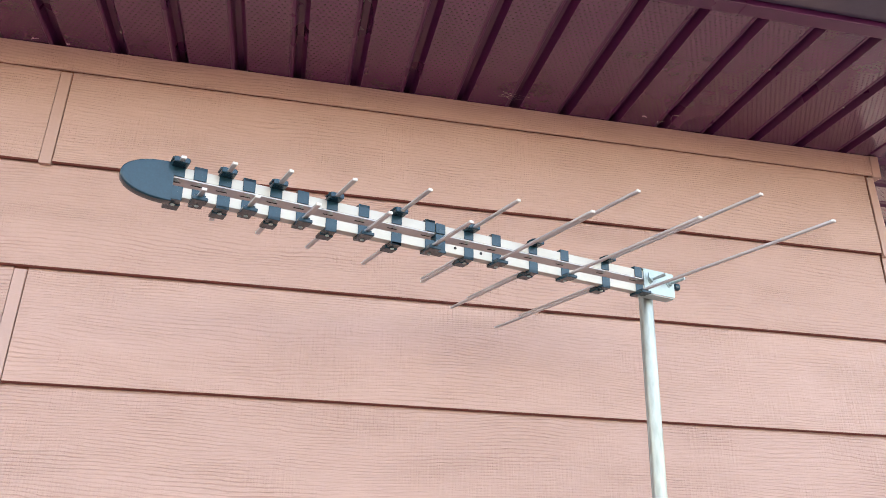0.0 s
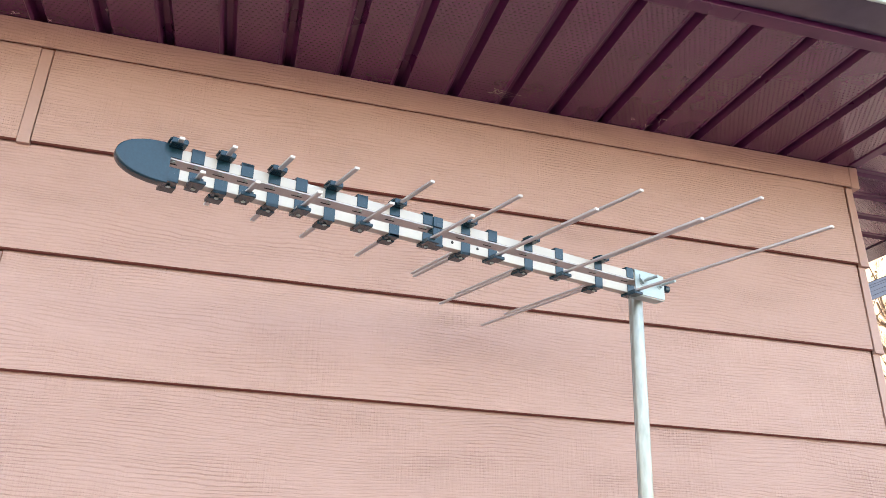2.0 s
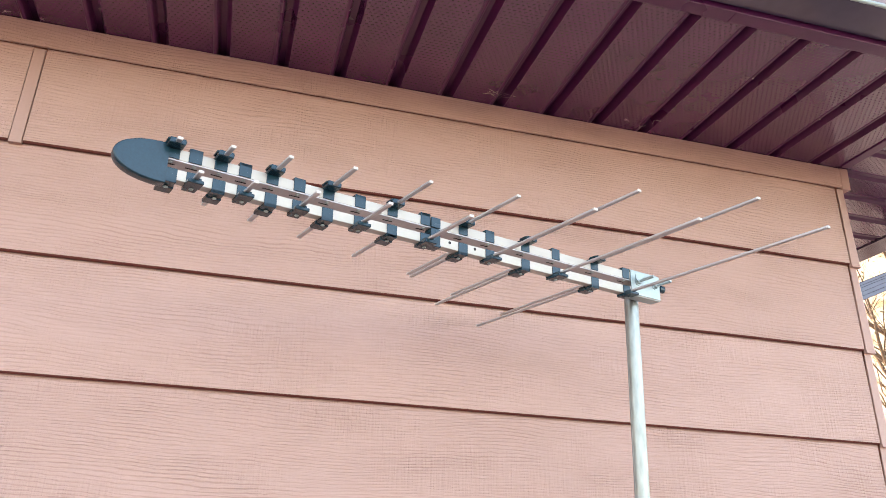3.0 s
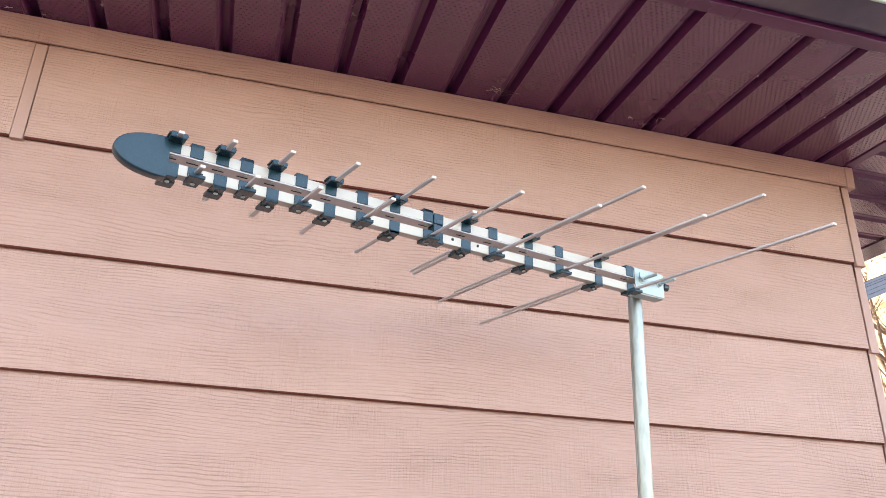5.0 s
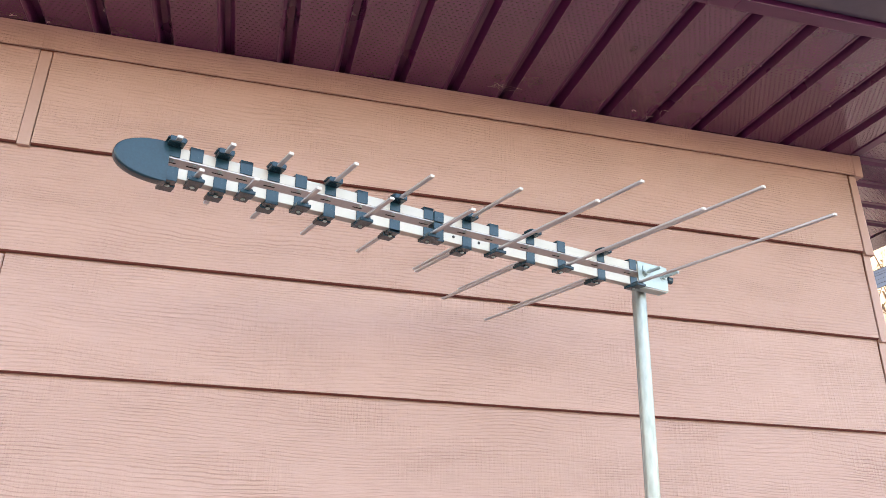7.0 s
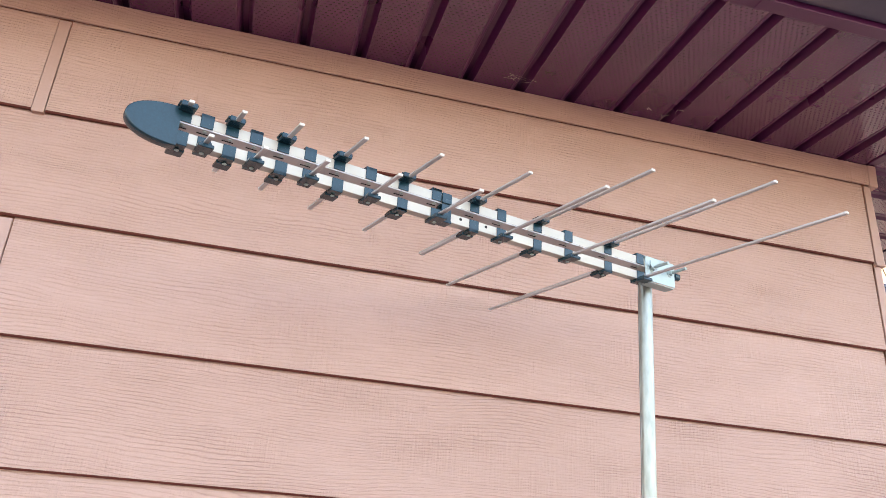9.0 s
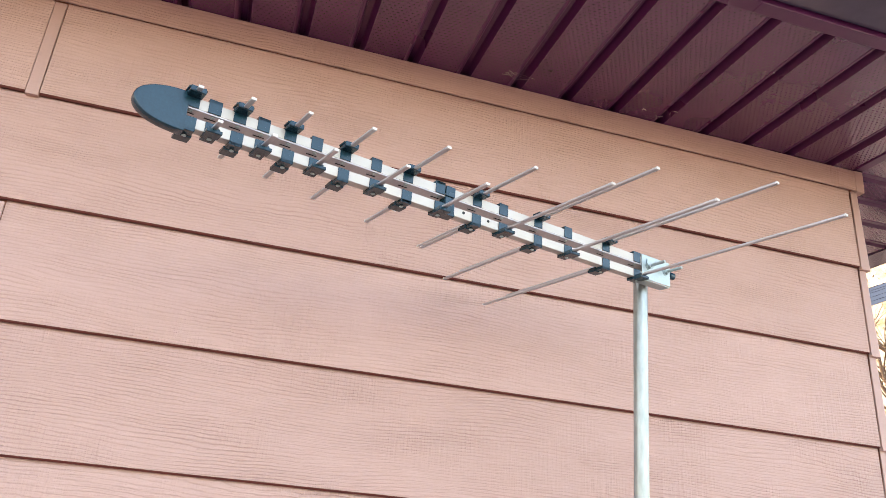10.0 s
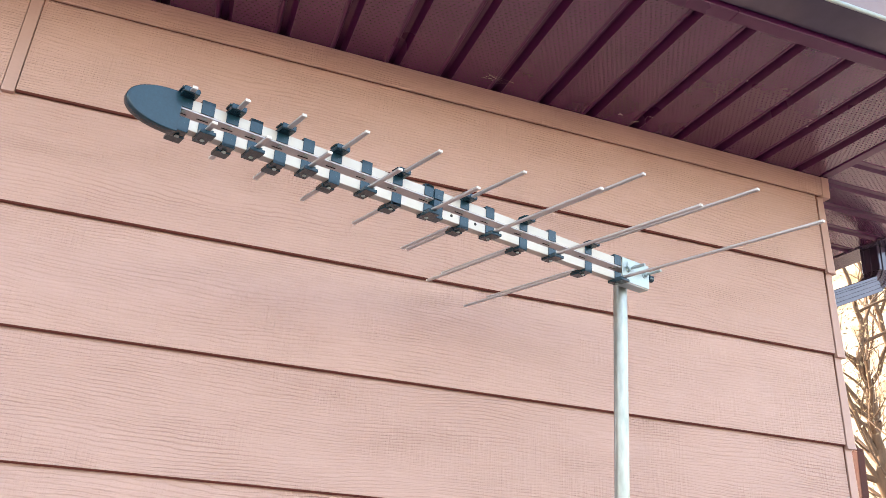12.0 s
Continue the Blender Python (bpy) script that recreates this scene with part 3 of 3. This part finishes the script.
# ---- trees and post beyond the corner ----
class Tubes:
    """Tapered tubes gathered into one mesh."""
    def __init__(self):
        self.verts, self.faces = [], []

    def add(self, a, b, ra, sides, rb):
        turn = (b - a).to_track_quat("Z", "Y").to_matrix()
        base = len(self.verts)
        for p, r in ((a, ra), (b, rb)):
            for k in range(sides):
                t = 2 * math.pi * k / sides
                self.verts.append(p + turn @ Vector((r * math.cos(t), r * math.sin(t), 0)))
        for k in range(sides):
            n = (k + 1) % sides
            self.faces.append((base + k, base + n, base + sides + n, base + sides + k))

    def mesh(self, name, mat):
        me = bpy.data.meshes.new(name)
        me.from_pydata(self.verts, [], self.faces)
        me.materials.append(mat)
        for p in me.polygons:
            p.use_smooth = True
        return me


def grow(wood, twigs, rnd, p, way, length, r, level):
    steps = 5 if level < 2 else 4
    for k in range(steps):
        way = (way + Vector((rnd.uniform(-1, 1), rnd.uniform(-1, 1), rnd.uniform(-0.5, 0.7))) * 0.28).normalized()
        q = p + way * length / steps
        r2 = r * (0.86 if level < 2 else 0.78)
        wood.add(p, q, r, 7 if level < 2 else 4, r2)
        p, r = q, r2
        if level < 4:
            if rnd.random() < (0.75 if level > 1 else 0.8):
                out = (way + Vector((rnd.uniform(-1, 1), rnd.uniform(-1, 1), rnd.uniform(-0.4, 0.7))) * 1.0).normalized()
                grow(wood, twigs, rnd, p, out, length * rnd.uniform(0.4, 0.62), r * 0.5, level + 1)
        if level >= 2:
            twigs.append(p)


def tree(seed, stems, leaves):
    """A bare tree: crooked stems that taper and fork down to twigs, and a scatter of dry leaves. Stems: points with a radius."""
    rnd = random.Random(seed)
    wood, twigs = Tubes(), []
    for stem in stems:
        fine = []
        for (a, ra), (b, rb) in zip(stem, stem[1:]):
            a, b = Vector(a), Vector(b)
            for k in range(4):
                jig = Vector((rnd.uniform(-1, 1), rnd.uniform(-1, 1), 0)) * ra * 0.28 if k else Vector()
                fine.append((a.lerp(b, k / 4) + jig, ra + (rb - ra) * k / 4))
        fine.append((Vector(stem[-1][0]), stem[-1][1]))
        for k, ((a, ra), (b, rb)) in enumerate(zip(fine, fine[1:])):
            wood.add(a, b + (b - a).normalized() * rb * 0.25, ra * 0.52, 10, rb * 0.52)
            if k > 2:
                if rnd.random() < 0.75:
                    out = ((b - a).normalized() * 0.5 + Vector((rnd.uniform(-1, 1), rnd.uniform(-1, 1), rnd.uniform(0.0, 0.8)))).normalized()
                    grow(wood, twigs, rnd, b, out, rnd.uniform(0.8, 1.5), rb * 0.36, 1)
    crown = bmesh.new()
    for p in twigs:
        if rnd.random() < leaves:
            c = p + Vector((rnd.gauss(0, 0.10), rnd.gauss(0, 0.10), rnd.gauss(0, 0.10)))
            leaf(crown, rnd, c, rnd.uniform(0.018, 0.034))
    return wood, crown


def leaf(bm, rnd, c, s):
    a, b = Vector([rnd.uniform(-1, 1) for _ in range(3)]).normalized(), Vector([rnd.uniform(-1, 1) for _ in range(3)]).normalized()
    bm.faces.new([bm.verts.new(c + a * s), bm.verts.new(c + b * s * 0.5), bm.verts.new(c - a * s), bm.verts.new(c - b * s * 0.5)])


TREES = [
    (8.4, 7.6, 3, [[((0.15, 0, -0.1), 0.17), ((0.0, 0, 2.46), 0.125), ((-0.08, 0, 3.22), 0.11), ((-0.02, 0, 3.5), 0.105), ((-0.2, 0, 4.15), 0.08), ((-0.06, 0, 4.67), 0.07), ((-0.15, 0, 5.0), 0.055), ((-0.35, 0.1, 6.1), 0.03)],
                   [((-0.05, 0, 2.9), 0.06), ((-0.45, 0.1, 3.9), 0.045), ((-0.6, 0.1, 5.0), 0.02)]], 0.12),
    (9.9, 8.6, 14, [[((0.3, 0, -0.1), 0.13), ((0.05, 0, 4.6), 0.085), ((-0.1, 0, 5.3), 0.07), ((-0.25, 0, 5.65), 0.06), ((-0.5, 0.1, 6.9), 0.03)]], 0.2),
    (11.7, 10.4, 8, [[((0, 0, -0.1), 0.17), ((0.1, 0, 2.0), 0.13), ((-0.2, 0.2, 4.0), 0.09), ((0.1, 0.2, 6.5), 0.04)]], 0.3),
    (7.5, 6.4, 21, [[((0, 0, -0.1), 0.07), ((0.05, 0, 1.4), 0.055), ((-0.15, 0.1, 2.6), 0.04), ((-0.1, 0.1, 3.4), 0.02)]], 0.5),
]
for x, y, seed, stems, leaves in TREES:
    wood, crown = tree(seed, stems, leaves)
    t = tagged(new("tree"), "bare crooked deciduous tree with a few dry leaves", "tree", "trees beyond the house")
    t.matrix_basis = pose(x, y, 0)
    share("trunk", wood.mesh("trunk", M_BARK), t, pose(0, 0, 0))
    part("crown", crown, M_LEAF, t)

rnd = random.Random(5)
bm = bmesh.new()
for _ in range(1600):
    x, y = rnd.uniform(14, 46), rnd.uniform(16, 30)
    top = 5.0 + 2.5 * noise.noise(Vector((x * 0.25, y * 0.25, 0))) + (y - 16) * 0.08
    z = 0.05 + top * rnd.uniform(0, 1) ** 0.7
    leaf(bm, rnd, Vector((x, y, z)), rnd.uniform(0.05, 0.16))
tagged(part("far_thicket", bm, M_LEAF), "distant thicket of dry tan leaves", "bushes", kind="stuff")

# weathered red post by the side of the house
bm = box((-0.033, -0.033, 0.0), (0.033, 0.033, 2.35), 0.006)
box((-0.029, -0.029, 2.35), (0.029, 0.029, 2.375), 0.006, 2, bm)
post = part("timber_post", bm, M_STAIN, at=pose(4.735, 4.5, 0))
tagged(post, "square red-stained timber post standing in the yard", "post")

# added sheet beyond the trees that glows to imitate bright hazy distance
haze = bpy.data.materials.new("glowing_haze")
haze.use_nodes = True
nt = haze.node_tree
nt.nodes.remove(nt.nodes["Principled BSDF"])
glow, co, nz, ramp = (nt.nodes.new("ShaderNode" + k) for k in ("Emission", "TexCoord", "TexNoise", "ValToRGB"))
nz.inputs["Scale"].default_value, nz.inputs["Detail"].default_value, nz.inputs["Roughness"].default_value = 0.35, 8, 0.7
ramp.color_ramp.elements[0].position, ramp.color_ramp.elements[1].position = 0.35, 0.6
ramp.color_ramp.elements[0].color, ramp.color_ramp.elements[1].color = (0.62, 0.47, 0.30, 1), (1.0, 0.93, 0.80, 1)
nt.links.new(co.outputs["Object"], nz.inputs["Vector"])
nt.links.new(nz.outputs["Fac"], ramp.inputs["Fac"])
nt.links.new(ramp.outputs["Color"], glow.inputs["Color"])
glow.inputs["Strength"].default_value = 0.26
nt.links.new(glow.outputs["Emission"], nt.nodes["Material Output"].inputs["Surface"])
bm = bmesh.new()
bmesh.ops.create_grid(bm, x_segments=8, y_segments=4, size=1)
for v in bm.verts:
    v.co = Vector((v.co.x * 45, 14 * v.co.x ** 2, (v.co.y + 1) * 32 - 0.2))
tagged(part("backdrop", bm, haze, at=pose(84, 70, 0, 0, 0, -50)), "glowing backdrop sheet standing in for bright hazy distance", "backdrop", kind="structure")
